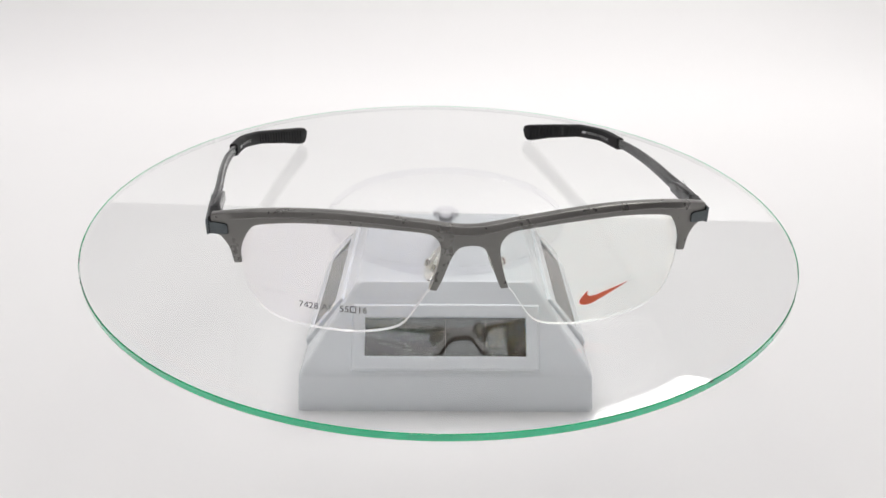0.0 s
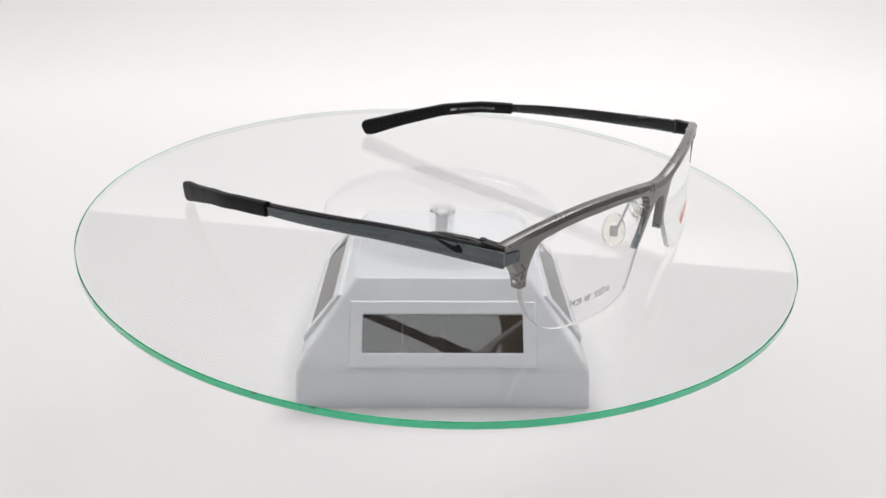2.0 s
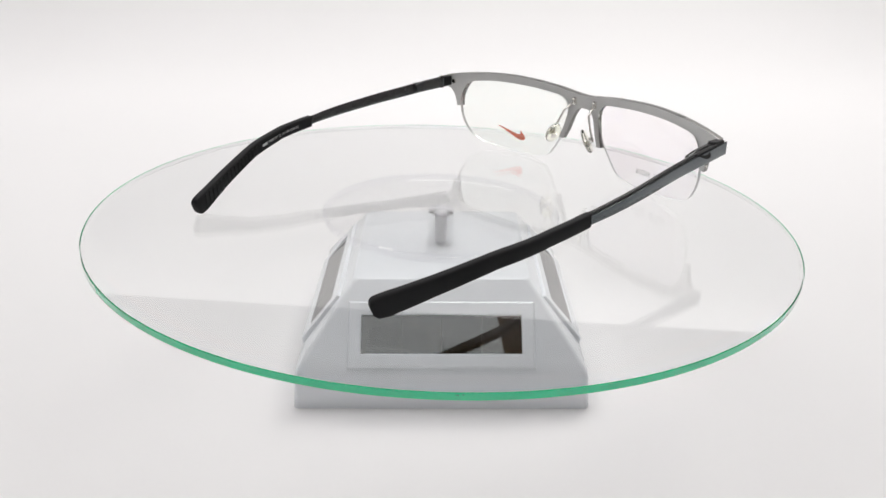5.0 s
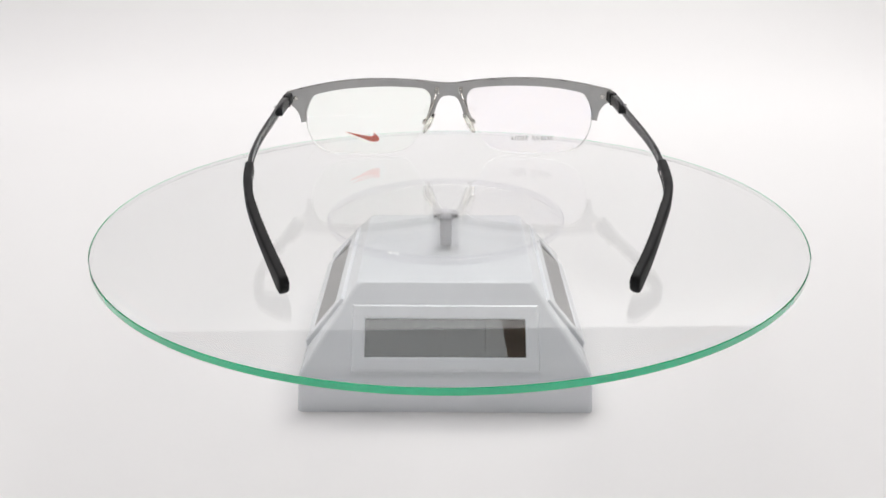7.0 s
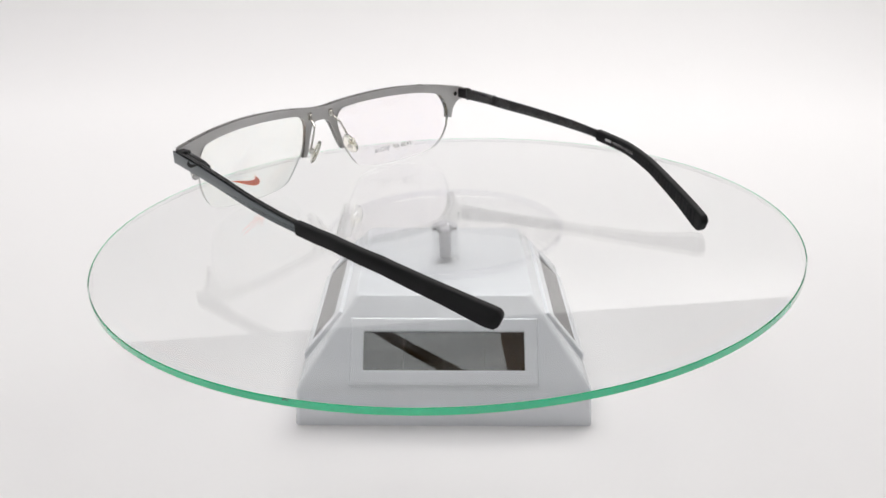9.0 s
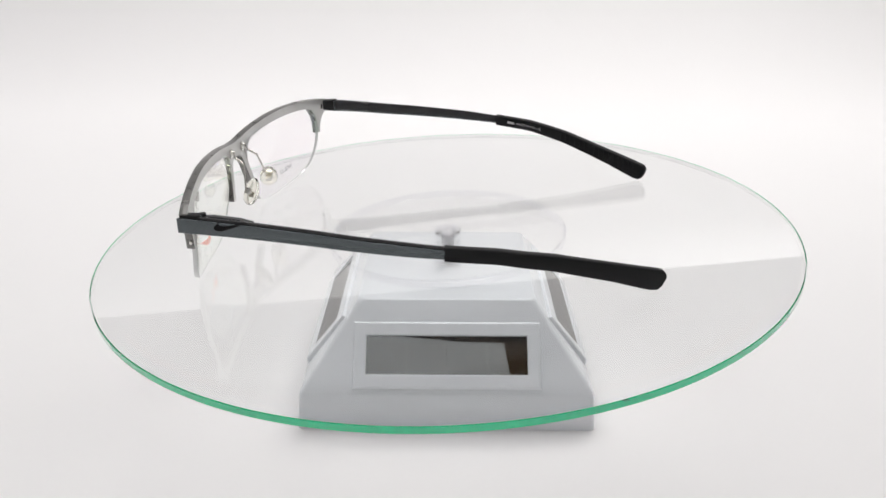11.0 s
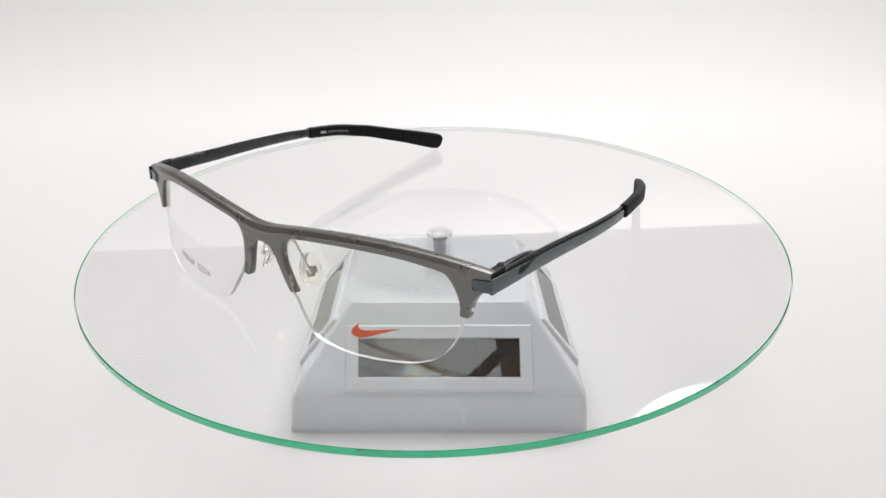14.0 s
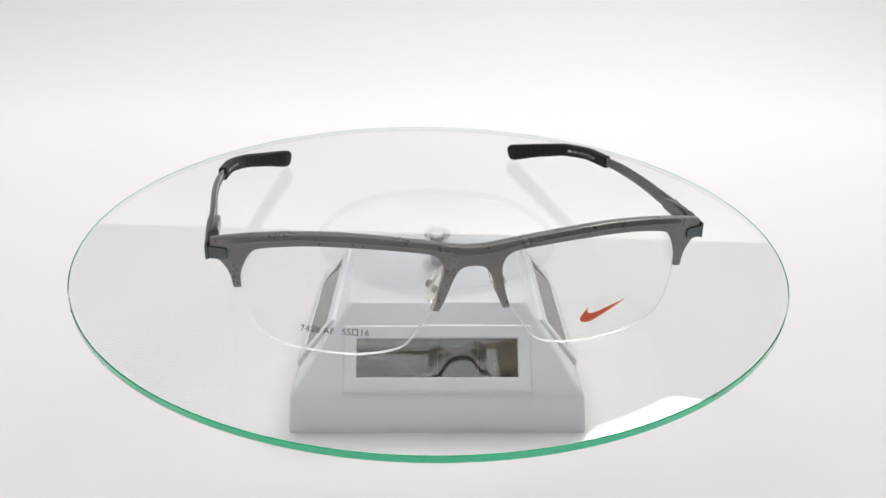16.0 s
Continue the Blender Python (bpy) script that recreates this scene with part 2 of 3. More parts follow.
def build_turntable():
    stand = empty("solar_turntable", pose(0.0006, 0, 0.0007), "white plastic solar-powered turntable standing on white paper", "turntable")

    def square(h, z, r=1.7, n=5):
        pts = []
        for q in range(4):
            a0 = q * math.pi / 2
            c = Vector((h - r, h - r))
            for k in range(n):
                a = math.pi / 2 * k / (n - 1)
                p = c + r * Vector((math.cos(a), math.sin(a)))
                pts.append((p.x * math.cos(a0) - p.y * math.sin(a0), p.x * math.sin(a0) + p.y * math.cos(a0), z))
        return pts
    secs = [square(BASE_H + 0.4, -0.7), square(BASE_H + 0.8, -0.55), square(BASE_H + 0.9, -0.2), square(BASE_H, LIP_H - 1.0), square(BASE_H - 0.25, LIP_H)]
    for k in range(1, 8):
        z = LIP_H + (TOP_Z - 1.2 - LIP_H) * k / 8
        secs.append(square(face_point(z), z, 1.7))
    secs += [square(TOP_H + 1.0, TOP_Z - 1.2, 2.6), square(TOP_H + 0.3, TOP_Z - 0.35, 2.6), square(TOP_H - 0.8, TOP_Z, 2.4)]
    part("body", loft(secs), M_PLASTIC, stand, smooth=30)
    # a framed solar cell on each side face, in the plane of that face
    for q in range(4):
        m = Matrix.Rotation(q * math.pi / 2, 4, "Z") @ Matrix.Translation((0, -41.75, 24.25)) @ Matrix.Rotation(radians(-38), 4, "X")
        # in this frame: x along the face, z up the slope, -y out of the face
        bm = bmesh.new()
        W, H, w, h = 31.2, 10.9, 27.1, 6.6
        rings = [(W + 1.0, H + 1.0, 1.4), (W + 0.1, H + 0.1, -0.85), (W - 0.35, H - 0.35, -1.2), (w + 0.3, h + 0.3, -1.2), (w, h, -1.0), (w, h, 0.6)]
        vs = [[bm.verts.new((sx * a, y, sz * b)) for sx, sz in ((-1, -1), (1, -1), (1, 1), (-1, 1))] for a, b, y in rings]
        for a, b in zip(vs, vs[1:]):
            for i in range(4):
                bm.faces.new((a[i], a[(i + 1) % 4], b[(i + 1) % 4], b[i]))
        bm.faces.new(vs[-1])
        bm.transform(m)
        frame_part = part("panel_frame", bm, M_PLASTIC, stand, "white raised panel frame", smooth=0)
        bm = box((2 * w - 0.1, 0.6, 2 * h - 0.1), (0, -0.25, 0), 0, Matrix.Rotation(radians(-4.5), 4, "X"))
        bm.transform(m)
        cell = part("solar_cell", bm, M_CELL, frame_part, "dark mirror-like solar cell glass", smooth=0)
        # hairline conductors on the cell
        for u in (-0.5, 0.0, 0.5):
            bm = box((0.07, 0.02, 2 * h - 0.3), (u * w, -0.31, 0))
            bm.transform(m @ Matrix.Translation((0, -0.25, 0)) @ Matrix.Rotation(radians(-4.5), 4, "X"))
            part("cell_line", bm, M_CELL_LINE, cell, smooth=0)
        # step below the frame
        bm = box((2 * W + 0.6, 1.2, 1.3), (0, 0.6, -H - 0.6), 0.4)
        bm.transform(m)
        part("panel_sill", bm, M_PLASTIC, stand)
    return stand


def build_platter(stand):
    """The clear acrylic platter with its stem; it turns on the stand."""
    platter = empty("platter", PLATTER0, "", "", stand)
    # the platter's own space: origin at the glass disc's top centre
    bm = lathe([(4.9, -4.2), (42.7, -4.2), (43.3, -3.7), (43.3, -1.5), (42.7, -1.0), (4.9, -1.0), (4.9, -4.2)], 160, mats=[0, 1, 1, 1, 0, 0])
    sheet = part("platter_disc", bm, [M_CLEAR, M_RIM], platter, "clear acrylic platter with a pale sawn rim", smooth=20)
    bm = lathe([(2.5, -14.4), (5.3, -14.4), (5.3, -13.5), (4.6, -13.1), (4.6, -2.65), (2.5, -2.65), (2.5, -14.4)], 64)
    stem = part("stem", bm, M_CLEAR, platter, "clear acrylic stem", smooth=20)
    for ob in (sheet, stem):
        ob.visible_shadow = False
    part("hub_ring", lathe([(2.6, -2.6), (4.55, -2.6), (4.7, -2.3), (4.7, -1.4), (4.4, -1.03), (2.9, -1.03), (2.6, -1.3), (2.6, -2.6)], 48), M_RIM, platter, "clear ring round the spindle hole", smooth=20).visible_shadow = False
    part("shaft", lathe([(0, -13.6), (2.2, -13.6), (2.2, -3.2), (1.9, -2.9), (0, -2.9)], 32), M_SHAFT, platter, "grey metal shaft", smooth=40)
    return platter


DISC_R, DISC_T = 123.9, 2.0


def build_glass_disc():
    top = empty("glass_disc", BODY0, "round clear glass plate with green edge on the turntable", "glass plate")
    e = DISC_R - 0.25
    bm = lathe([(0, -0.9), (60, -0.9), (e - 1.4, -0.9), (e - 0.3, -DISC_T), (e, -1.9), (e, -0.25), (e - 0.3, 0), (60, 0), (0, 0)], 256)
    plate = part("plate", bm, M_PLATE, top, smooth=20)
    plate.visible_shadow = False
    # the ground edge: green outside; through the plate, an added mirror ring imitates internal reflection
    bm = lathe([(e + 0.03, -DISC_T + 0.05), (e + 0.03, -0.05)], 256)
    part("ground_edge", bm, M_GLASS_EDGE, top, "green ground glass edge", smooth=20)
    bm = lathe([(e - 0.04, -DISC_T + 0.06), (e - 0.4, -0.02)], 256)
    part("inner_edge_mirror", bm, M_EDGE_INNER, top, "added mirror ring imitating the reflection inside the glass edge", smooth=20)
    rng = random.Random(4)
    for a in (-160, -154, -55.5, -8.5, 37, 145):
        n = rng.randint(1, 2)
        bm = bmesh.new()
        for i in range(n):
            b = radians(a + rng.uniform(-1.2, 1.2))
            box((0.5, rng.uniform(0.5, 1.6), rng.uniform(0.15, 0.35)), ((DISC_R - 0.4) * math.cos(b), (DISC_R - 0.4) * math.sin(b), -rng.uniform(0.25, 0.5)),
                0.12, Matrix.Rotation(b, 4, "Z") @ Matrix.Rotation(rng.uniform(-0.3, 0.3), 4, "X"), bm, 1)
        part("edge_chip", bm, M_CHIP, top, "dark chip in the glass edge")
    return top


def build_dust():
    for x, y, r in ((-75.8, -84.7, 0.32), (-66.6, -77.4, 0.22)):
        ob = empty("dust_speck", pose(x * MM, y * MM, 0), "tiny dark speck of dust lying on white paper", "speck")
        part("grain", box((2.2 * r, 1.3 * r, r), (0, 0, 0.5 * r), 0.3 * r, Matrix.Rotation(x, 4, "Z")), M_CHIP, ob)


# ---- the spectacles ----
# own space: x along the front to the wearer's left, y back along the temples, z up; heights count from the sheet
GZ = 49.3


def front_y(x, z):
    """The frame's front: nearly flat wings, bent at the nose, whose legs lean back."""
    nose = max(0.0, 76 - z) * min(1.0, max(0.0, (16 - abs(x)) / 4))
    return -11.9 + 3.55 * (math.sqrt(1 + (x / 25) ** 2) - 1) + 0.0014 * x * x + 0.12 * nose


def lens_y(x, z):
    return -11.2 + 0.0018 * x * x + 2.9e-7 * x ** 4 + 0.06 * (z - 58)


LENS_TOP = [(62.2, 68.2), (62.2, 71.3), (61.2, 74.8), (59.3, 78.2), (57.0, 79.9), (49.4, 81.1), (41.8, 81.6), (34.3, 81.6), (26.8, 81.4),
            (19.4, 80.9), (12.4, 80.2), (9.8, 79.1), (8.3, 77.0), (8.0, 74.5), (8.7, 70.4), (9.9, 65.8), (11.1, 62.5)]
NOSE_SIDE = [(9.0, 62.3), (7.5, 65.8), (6.0, 70.4), (5.0, 73.1), (3.8, 75.2), (2.3, 76.2), (0, 76.5)]
OUTER_SIDE = [(64.3, 68.0), (65.0, 71.9), (66.3, 74.4), (67.7, 75.9), (69.7, 76.3)]
BROW_TOP = [(69.6, 81.6), (64.6, 82.6), (57.0, 83.8), (49.0, 84.6), (40.1, 85.0), (34.1, 84.95), (26.7, 84.6), (19.4, 84.0), (12.5, 83.3), (6.9, 82.5), (3.1, 82.0), (0, 81.9)]
LENS_LOW = [(12, 61.8), (14.2, 58.2), (18, 53.0), (22.5, 51.0), (30, 50.0), (37, 50.1), (46, 51.0), (52, 52.2), (57, 54.7), (60.2, 59), (61.9, 64)]

TEMPLE_PLAN = {"A": [(3, 70.4), (15, 71.4), (30, 72.0), (51, 73.8), (67, 74.5), (80, 74.0), (93, 73.0), (104, 70.7), (120, 64.4), (133, 58.6), (146, 52.0)],
               "B": [(3, 70.0), (15, 70.3), (30, 70.4), (53, 70.9), (70, 70.2), (82, 68.6), (95, 66.3), (109, 62.3), (124, 55.9), (137, 49.6), (147, 44.6)]}
BAR_TOP = [(0, 81.1), (18, 80.5), (42, 79.2), (68, 77.3), (84, 75.7)]
BAR_LOW = [(0, 76.0), (18, 75.8), (42, 74.9), (68, 73.5), (84, 72.6)]
SLEEVE_TOP = [(80.5, 76.7), (95, 75.2), (111, 72.3), (127, 68.1), (146, 63.4)]
SLEEVE_LOW = [(80.5, 72.2), (95, 70.6), (111, 67.2), (128, 61.9), (141, 57.5), (146, 57.3)]


def along(table, y):
    return float(np.interp(y, [p[0] for p in table], [p[1] for p in table]))


def temple_frame(side, y):
    """Plan position, and the outward unit vector there."""
    s = -1 if side == "A" else 1
    plan = smooth_path(TEMPLE_PLAN[side], 4)
    x = along(plan, y)
    g = (along(plan, y + 2) - along(plan, y - 2)) / 4
    out = Vector((1, -g, 0)).normalized()
    return Vector((s * x, y, 0)), Vector((s * out.x, out.y, 0))


def swept(side, ys, top, low, inner, outer, r):
    """A rounded bar that follows a temple: inner and outer are distances from its middle line."""
    secs = []
    for y in ys:
        p, o = temple_frame(side, y)
        zt, zl = along(top, y), along(low, y)
        ring = []
        for sx, sz in ((1, 1), (-1, 1), (-1, -1), (1, -1)):
            for k in range(4):
                a = math.pi / 2 * k / 3
                u, w = (math.cos(a), math.sin(a))
                if sx * sz < 0:
                    u, w = w, u
                lat = (outer - r + r * u) if sx > 0 else (-inner + r - r * u)
                zz = (zt - r + r * w) if sz > 0 else (zl + r - r * w)
                ring.append((p.x + o.x * lat, p.y + o.y * lat, zz - GZ))
        secs.append(ring)
    return loft(secs)


def on_lens(x, z, lift):
    return (x, lens_y(x, z) + lift, z - GZ)


def on_front(x, z, lift):
    return (x, front_y(x, z) + lift, z - GZ)


def flat_print(outline, place, mat, name, parent, label=""):
    """A printed shape: a thin filled outline laid on a curved surface by place(u, v)."""
    from mathutils.geometry import tessellate_polygon
    bm = bmesh.new()
    vs = [bm.verts.new(place(u, v)) for u, v in outline]
    for a, b, c in tessellate_polygon([[Vector((u, v, 0)) for u, v in outline]]):
        bm.faces.new((vs[a], vs[b], vs[c]))
    return part(name, bm, mat, parent, label, smooth=0)


def written(text, size, place, mat, name, parent, label):
    """Letters of the built-in font, laid on a surface by place(u, v)."""
    cu = bpy.data.curves.new(name, "FONT")
    cu.body, cu.size, cu.resolution_u = text, size, 3
    ob = new("tmp", cu)
    bpy.context.view_layer.update()
    me = bpy.data.meshes.new_from_object(ob.evaluated_get(bpy.context.evaluated_depsgraph_get()))
    bpy.data.objects.remove(ob)
    bm = bmesh.new()
    bm.from_mesh(me)
    bpy.data.meshes.remove(me)
    width = max(v.co.x for v in bm.verts)
    for v in bm.verts:
        v.co = Vector(place(v.co.x, v.co.y))
    part(name, bm, mat, parent, label, smooth=0)
    return width


CHECK = smooth_path([(46.6, 61.3), (40.8, 59.7), (37.0, 58.6), (35.0, 58.4), (34.1, 58.9), (34.3, 60.2)], 4) + \
    smooth_path([(33.4, 59.4), (32.0, 57.6), (32.0, 56.4), (33.2, 55.8), (35.5, 56.0), (39.8, 58.0), (46.6, 61.3)], 4)[:-1]


def build_glasses():
    g = empty("eyeglasses", GLASSES0, "grey half-rim metal eyeglasses with black sleeves on a glass plate", "eyeglasses")
    half = smooth_path(BROW_TOP[::-1], 3) + smooth_path([(69.7, 80), (69.7, 78)], 1) + smooth_path(OUTER_SIDE[::-1], 3) + smooth_path(LENS_TOP, 3) + smooth_path(NOSE_SIDE, 3)
    half = [p for i, p in enumerate(half) if i == 0 or math.dist(p, half[i - 1]) > 0.05]
    right = half[1:-1] if half[-1][0] < 0.01 else half[1:]
    outline = [half[0]] + right + [half[-1]] + [(-x, z) for x, z in right[::-1]]
    bm = slab([(x, z - GZ) for x, z in outline], 2.6, lambda x, z: front_y(x, z + GZ), 0.4, 2)
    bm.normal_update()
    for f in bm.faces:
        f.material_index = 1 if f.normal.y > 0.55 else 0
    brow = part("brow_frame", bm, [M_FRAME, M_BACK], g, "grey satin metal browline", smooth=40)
    # the raised fold along the brow: a long facet that leans back above a short one
    crown = smooth_path(BROW_TOP[::-1], 4)
    secs = []
    for k in range(121):
        x = -65 + 130 * k / 120
        zt = along(crown, abs(x))
        fade = min(1.0, (65.2 - abs(x)) / 5)
        w = 1.45 if abs(x) > 14 else 1.45 + 0.5 * (1 + math.cos(math.pi * x / 14)) / 2
        secs.append([on_front(x, zt - 0.1, 0.3), on_front(x, zt - 0.3, 0.02 - 0.1 * fade), on_front(x, zt - w, -0.03 - 0.5 * fade),
                     on_front(x, zt - w - 0.28, -0.03 - 0.4 * fade), on_front(x, zt - w - 0.6, 0.03), on_front(x, zt - w, 0.4)])
    part("brow_fold", loft(secs), M_FRAME, brow, smooth=12)
    for side, s in (("A", -1), ("B", 1)):
        # lens: rings from the rim to the middle on both faces
        rim = smooth_path(LENS_LOW, 4) + smooth_path(LENS_TOP, 3)
        cx, cz = 36.0, 66.5
        bm = bmesh.new()
        faces = []
        for lift in (0.0, 1.7):
            rings = []
            for k in range(9):
                f = 1 - k / 8
                if f > 0:
                    rings.append([bm.verts.new(on_lens(s * (cx + (x - cx) * f), cz + (z - cz) * f, lift)) for x, z in rim])
                else:
                    rings.append([bm.verts.new(on_lens(s * cx, cz, lift))])
            n = len(rim)
            for a, b in zip(rings, rings[1:]):
                for i in range(n):
                    j = (i + 1) % n
                    bm.faces.new((a[i], a[j], b[j], b[i]) if len(b) > 1 else (a[i], a[j], b[0]))
            faces.append(rings[0])
        for i in range(n):
            j = (i + 1) % n
            q = bm.faces.new((faces[0][i], faces[0][j], faces[1][j], faces[1][i]))
            q.material_index = 1
        lens = part("lens", bm, [M_LENS if side == "B" else M_LENS_A, M_LENS_EDGE], g, "clear demo lens", smooth=50)
        lens.visible_shadow = False
        if side == "B":
            flat_print(CHECK, lambda x, z: on_lens(x, z, -0.06), M_RED, "printed_mark", lens, "red printed tick-shaped mark")
        else:
            def place(u, v):
                a = -0.075 + 0.0012 * u
                return on_lens(-47.0 + u * math.cos(a) - v * math.sin(a), 56.75 + u * math.sin(a) + v * math.cos(a), -0.06)
            w = written("7428 AF", 2.75, place, M_INK, "lens_text", lens, "dark printed number")
            x0 = w + 1.9
            w2 = written("55", 2.75, lambda u, v: place(u + x0, v), M_INK, "lens_text", lens, "dark printed number")
            x1 = x0 + w2 + 0.35
            for r in ((0, 0, 1.7, 0.25), (0, 1.7, 1.7, 1.95), (0, 0.25, 0.25, 1.7), (1.45, 0.25, 1.7, 1.7)):
                flat_print([(x1 + r[0], r[1]), (x1 + r[2], r[1]), (x1 + r[2], r[3]), (x1 + r[0], r[3])], place, M_INK, "lens_text_box", lens)
            written("16", 2.75, lambda u, v: place(u + x1 + 2.0, v), M_INK, "lens_text", lens, "dark printed number")
        # metal cap at the end of the brow, where the temple folds round
        cap = [(65.2, 76.8), (65.6, 76.4), (70.3, 76.2), (70.6, 76.7), (70.6, 79.4), (70.2, 79.8), (65.6, 79.5), (65.2, 79.1)]
        bm = slab([(s * x, z - GZ) for x, z in cap], 3.0, lambda x, z: front_y(x, z + GZ) - 0.45, 0.25)
        part("end_cap", bm, M_TEMPLE, g, "gunmetal end cap", smooth=40)
        # temple: painted outer strip on a dark inner bar, spring hinge box, rubber sleeve
        ys = [1.5 + 80.5 * k / 26 for k in range(27)]
        temple = part("temple", swept(side, ys, [(y, z - 0.5) for y, z in BAR_TOP], BAR_LOW, 0.0, 0.75, 0.18), M_TEMPLE, g, "gunmetal temple arm", smooth=40)
        part("inner_bar", swept(side, [8 + 74 * k / 24 for k in range(25)], [(y, z + 0.3) for y, z in BAR_TOP], [(y, z + 0.7) for y, z in BAR_LOW], 0.95, 0.05, 0.2), M_GLOSS, temple, "black inner bar", smooth=40)
        part("groove_rail", swept(side, [22 + 59 * k / 20 for k in range(21)], [(y, z - 1.9) for y, z in BAR_TOP], [(y, z + 1.5) for y, z in BAR_LOW], 1.15, -0.8, 0.1), M_GLOSS, temple, "dark glossy metal rail in the groove", smooth=40)
        part("spring_hinge", swept(side, [9, 9.6, 12, 16, 20, 23.2, 24], [(8, 81.1), (12, 81.4), (20, 81.0), (24, 80.2)], [(8, 76.9), (24, 76.9)], 2.7, -0.9, 0.5), M_GLOSS, temple, "dark glossy metal spring hinge box", smooth=40)
        part("hinge_knuckle", swept(side, [2.2, 2.8, 7.6, 8.2], [(2, 81.2), (9, 81.7)], [(2, 77), (9, 77)], 3.0, 0.0, 0.6), M_DARK, temple, "black hinge knuckle", smooth=40)
        part("hinge_plate", swept(side, [8.25, 8.5, 8.9], [(8, 81.35), (9, 81.35)], [(8, 77.2), (9, 77.2)], 2.9, -0.5, 0.3), M_TEMPLE, temple, "thin grey hinge plate", smooth=40)
        p, o = temple_frame(side, 8.6)
        bm = tube([(p.x - o.x * 1.9, p.y - o.y * 1.9, z - GZ) for z in (76.6, 76.7, 79, 81.6, 81.75)], 0.95, 12)
        part("hinge_screw", bm, M_DARK, temple, "small black hinge screw", smooth=40)
        # tick-shaped mark on the outer strip
        pts = [((47.2 - x) * 0.72 + 0, (z - 57.2) * 0.62) for x, z in CHECK]
        def on_temple(u, v):
            y = 24.0 - u
            pp, oo = temple_frame(side, y)
            return (pp.x + oo.x * 0.79, pp.y + oo.y * 0.79, 78.35 - 0.03 * (y - 18) + v - GZ)
        flat_print(pts, on_temple, M_LOGO, "temple_mark", temple, "black tick-shaped mark")
        rise = [(80, 0), (95, 0.6), (111, 0.9), (127, 0.6), (140, 0)] if side == "B" else [(80, 0), (140, 0)]
        sl = [80.5, 80.9] + [81.5 + 60.5 * k / 26 for k in range(27)] + [142.3, 142.8, 143.4, 143.8, 144.1, 144.3]
        low = SLEEVE_LOW[:-2] + [(141.0, 57.3), (142.2, 57.5), (143.4, 58.5), (144.3, 60.9)]
        top = SLEEVE_TOP[:-1] + [(141.4, 64.5), (143.4, 63.8), (144.0, 63.3), (144.3, 62.5)]
        top = [(y, along(top, y) + along(rise, y)) for y in sl]
        low = [(y, along(low, y) + along(rise, y)) for y in sl]
        sleeve = part("temple_sleeve", swept(side, sl, top, low, 1.45, 1.4, 0.8), M_RUBBER, g, "black rubber temple sleeve", smooth=50)
        # ribs moulded on the inner side of the sleeve
        for row in range(16):
            y = 109 + row * 2.05
            bm = bmesh.new()
            zt, zl = along(top, y), along(low, y)
            a, oa = temple_frame(side, y - 0.42)
            b, ob = temple_frame(side, y + 0.42)
            def at(q, oo, lat, z):
                return (q.x - oo.x * lat, q.y - oo.y * lat, z - GZ)
            secs = [[at(a, oa, 1.3, z), at(a, oa, 1.65, z), at(b, ob, 1.65, z), at(b, ob, 1.3, z)] for z in (zl + 1.0, zt - 1.0)]
            part("grip_rib", loft(secs), M_RUBBER, sleeve, smooth=0)
        # small print on the inner side of the sleeve
        def on_sleeve(u, v):
            y = 83.5 + u
            pp, oo = temple_frame(side, y)
            return (pp.x - oo.x * 1.49, pp.y - oo.y * 1.49, (along(top, y) + along(low, y)) / 2 + v - GZ)
        if side == "B":
            tw = written("7428 AF 55 16-138 COL.02", 1.45, lambda u, v: on_sleeve(20.5 - u, v - 0.5), M_PRINT, "sleeve_print", sleeve, "small pale print")
            flat_print([(21.2, -0.5), (23.8, -0.5), (23.8, 0.5), (21.2, 0.5)], on_sleeve, M_PRINT, "sleeve_print", sleeve)
        else:
            flat_print([(2, -0.5), (5.0, -0.5), (5.0, 0.5), (2, 0.5)], on_sleeve, M_PRINT, "sleeve_print", sleeve)
            written("MADE IN USA CE", 1.45, lambda u, v: on_sleeve(6.0 + u, v - 0.5), M_PRINT, "sleeve_print", sleeve, "small pale print")
        # screws that hold lens and cap
        bm = tube([on_front(s * 65.8, 79.0, 2.5), on_front(s * 65.8, 79.0, 3.05)], 1.0, 16)
        part("frame_screw", bm, M_STEEL, g, "small steel screw")
        y = front_y(65, 70) + 1.35
        bm = tube([(s * 64.2, y, 70.0 - GZ), (s * 64.66, y, 70.0 - GZ), (s * 64.72, y, 70.0 - GZ)], 0.5, 12)
        part("rim_screw", bm, M_STEEL, g, "tiny steel screw at the rim's end")
        # nose pad on its bent wire
        wire = smooth_path([(s * x, y, z - GZ) for x, y, z in (
            (5.2, -9.2, 79.8), (5.3, -8.0, 79.3), (5.6, -7.4, 77.6), (5.9, -6.1, 76.9), (6.1, -5.2, 76.2),
            (6.5, -4.2, 75.6), (7.3, -3.6, 73.4), (9.2, -2.8, 69.0), (10.3, -2.4, 67.3))], 4)
        arm = part("pad_arm", tube(wire, 0.42, 8), M_STEEL, g, "bent steel nose pad wire", smooth=60)
        bm = box((1.9, 0.9, 3.2), on_front(s * 5.2, 78.9, 2.7), 0.3)
        part("pad_mount", bm, M_STEEL, g, "steel nose pad mount")
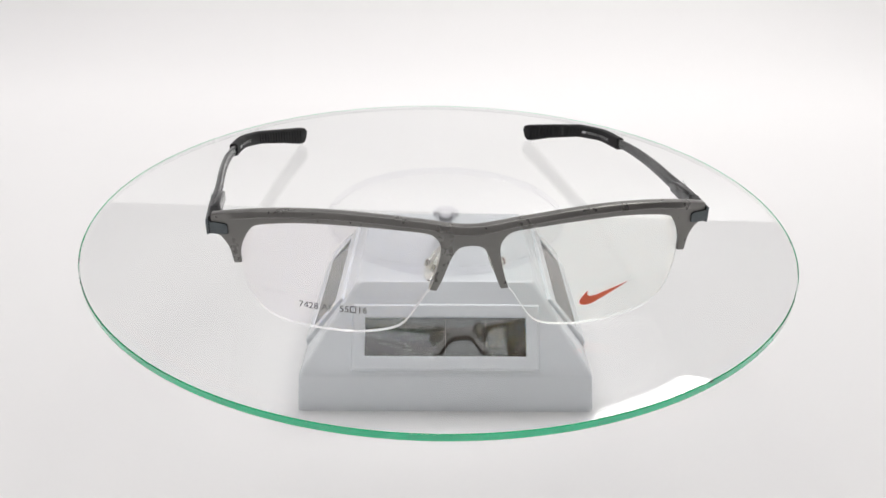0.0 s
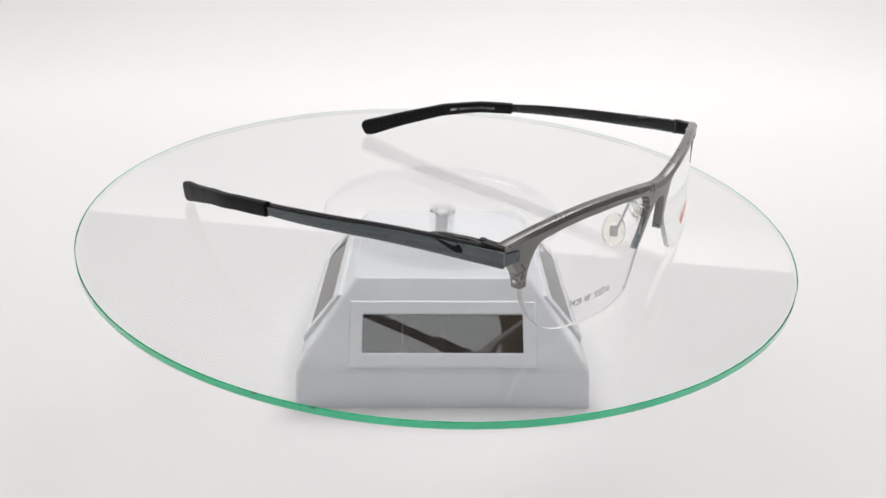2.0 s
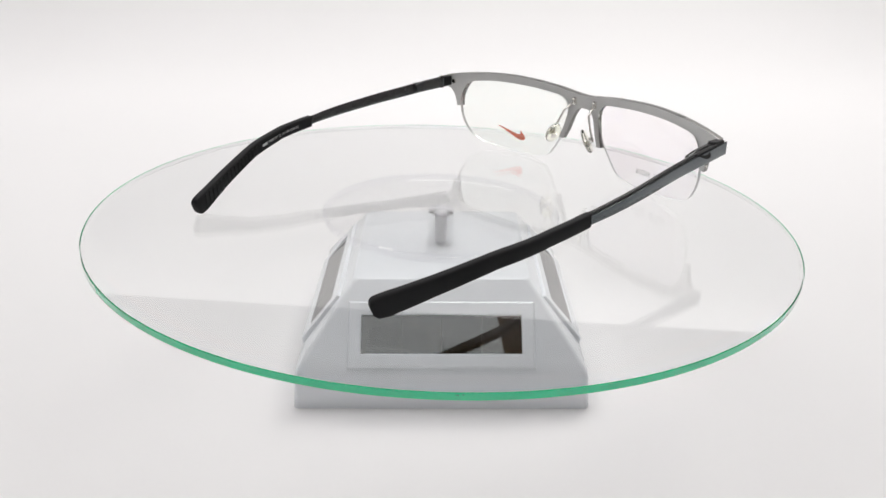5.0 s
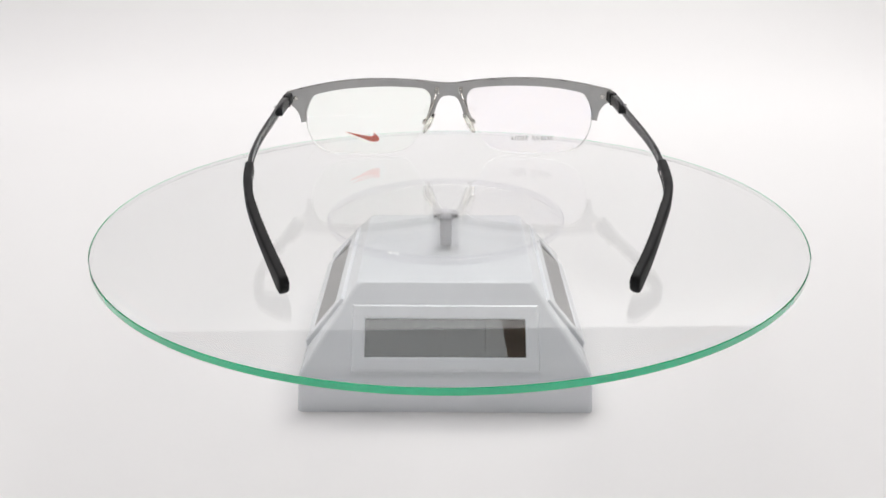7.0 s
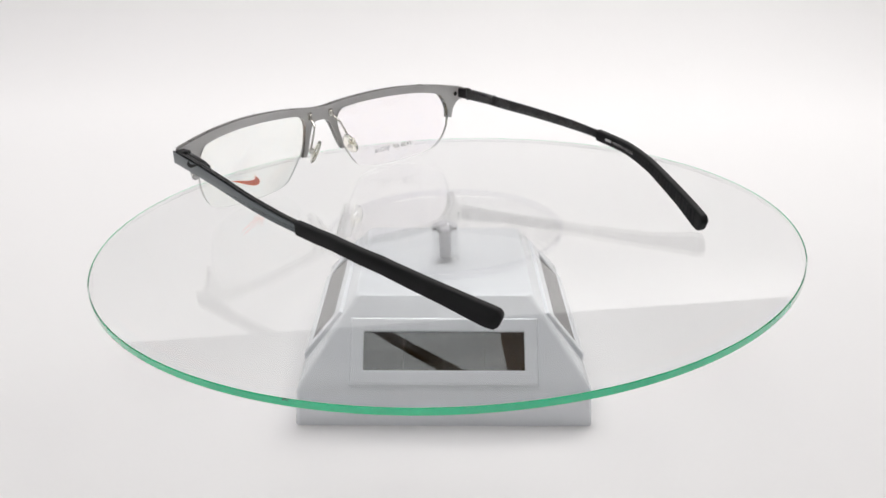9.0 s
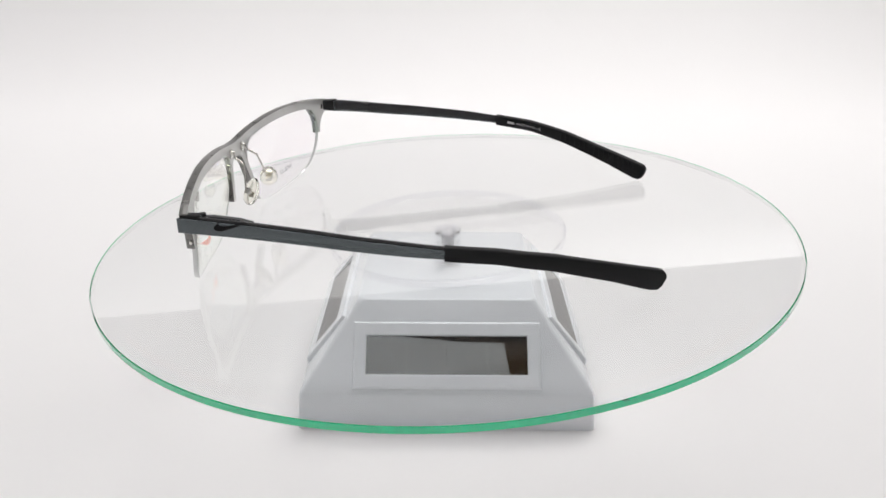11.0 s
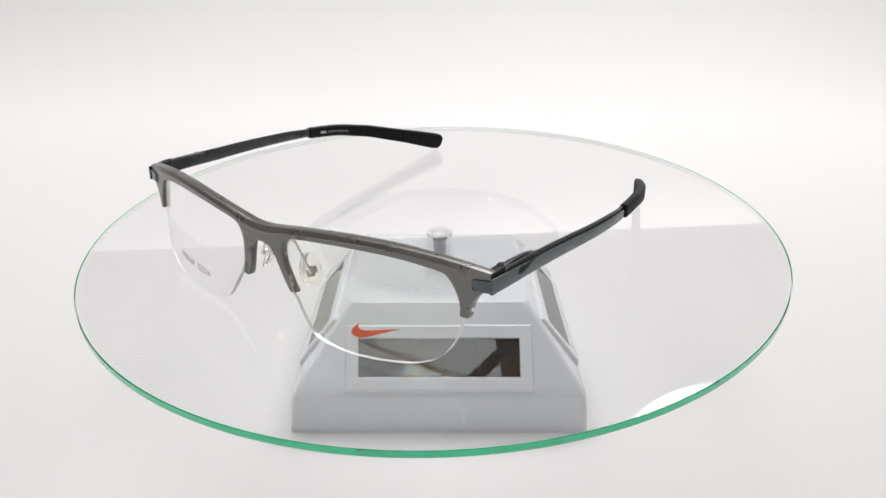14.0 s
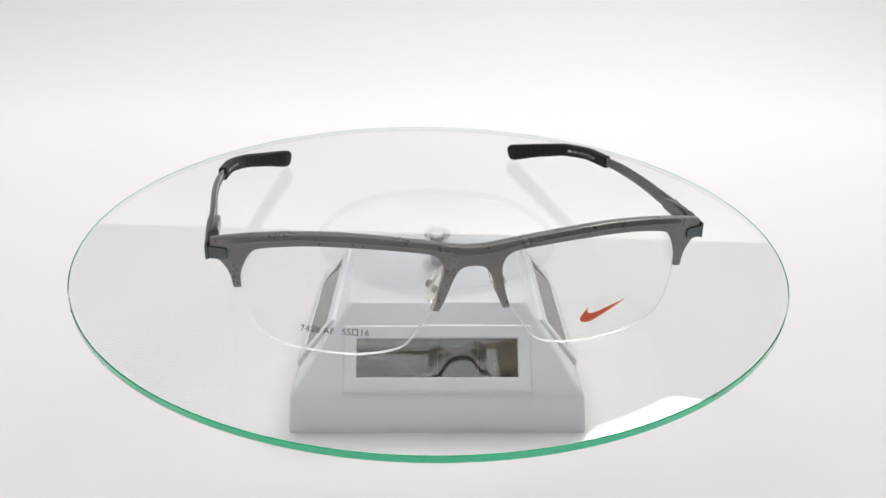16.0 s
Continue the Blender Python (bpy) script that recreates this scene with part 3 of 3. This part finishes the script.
        tilt_m = Matrix.Rotation(s * radians(-24), 4, "Z") @ Matrix.Rotation(s * radians(-27), 4, "Y")
        bm = bmesh.new()
        bmesh.ops.create_uvsphere(bm, u_segments=24, v_segments=14, radius=1)
        for v in bm.verts:
            x, y, z = v.co
            v.co = Vector((math.copysign(abs(x) ** 0.7, x) * 0.95, y * 3.4 * (1 - 0.12 * z), z * 5.1))
        bm.transform(Matrix.Translation((s * 8.8, -0.9, 66.2 - GZ)) @ tilt_m)
        pad = part("nose_pad", bm, M_PAD, g, "clear silicone nose pad", smooth=60)
        bm = box((1.7, 2.3, 2.3), Vector((s * 10.5, -1.5, 66.9 - GZ)), 0.5, tilt_m)
        part("pad_box", bm, M_STEEL, g, "steel pad box", smooth=40)
        bm = box((0.5, 2.3, 2.1), Vector((s * 8.6, -0.9, 64.9 - GZ)), 0.1, tilt_m)
        part("pad_core", bm, M_STEEL, pad, "metal core inside the pad", smooth=40)
    return g


# ---- what turns ----
TURN = [0.0, 12.1, 24.4, 36.95, 49.4, 62.3, 75.35, 88.25, 100.85, 113.6, 126.1, 138.5, 150.6, 162.3, 173.6, 184.55, 195.15, 205.6, 215.9,
        225.8, 235.6, 245.3, 255.0, 264.8, 274.8, 284.92, 295.1, 305.55, 316.8, 328.2, 340.7, 350.8, 362.1]
TILT = Matrix.Rotation(0.014, 4, "Y") @ Matrix.Rotation(0.05, 4, "X")
BODY0 = Matrix.Translation((-0.0015, -0.0007, 0.05405)) @ TILT
PLATTER0 = Matrix.Translation((0, 0, 0.0541)) @ TILT
GLASSES0 = pose(0.0057, -0.06986, (GZ + 0.7) * MM, 0, 0.72, 5.96)


def motions():
    turns = [(0.5 * i, Matrix.Rotation(radians(a), 4, "Z")) for i, a in enumerate(TURN)]
    walk(glasses, [(t, r @ GLASSES0) for t, r in turns])
    walk(glass_disc, [(t, r @ BODY0) for t, r in turns])
    walk(platter, [(t, r @ PLATTER0) for t, r in turns])


build_place()
turntable = build_turntable()
platter = build_platter(turntable)
glass_disc = build_glass_disc()
glasses = build_glasses()
build_dust()
motions()
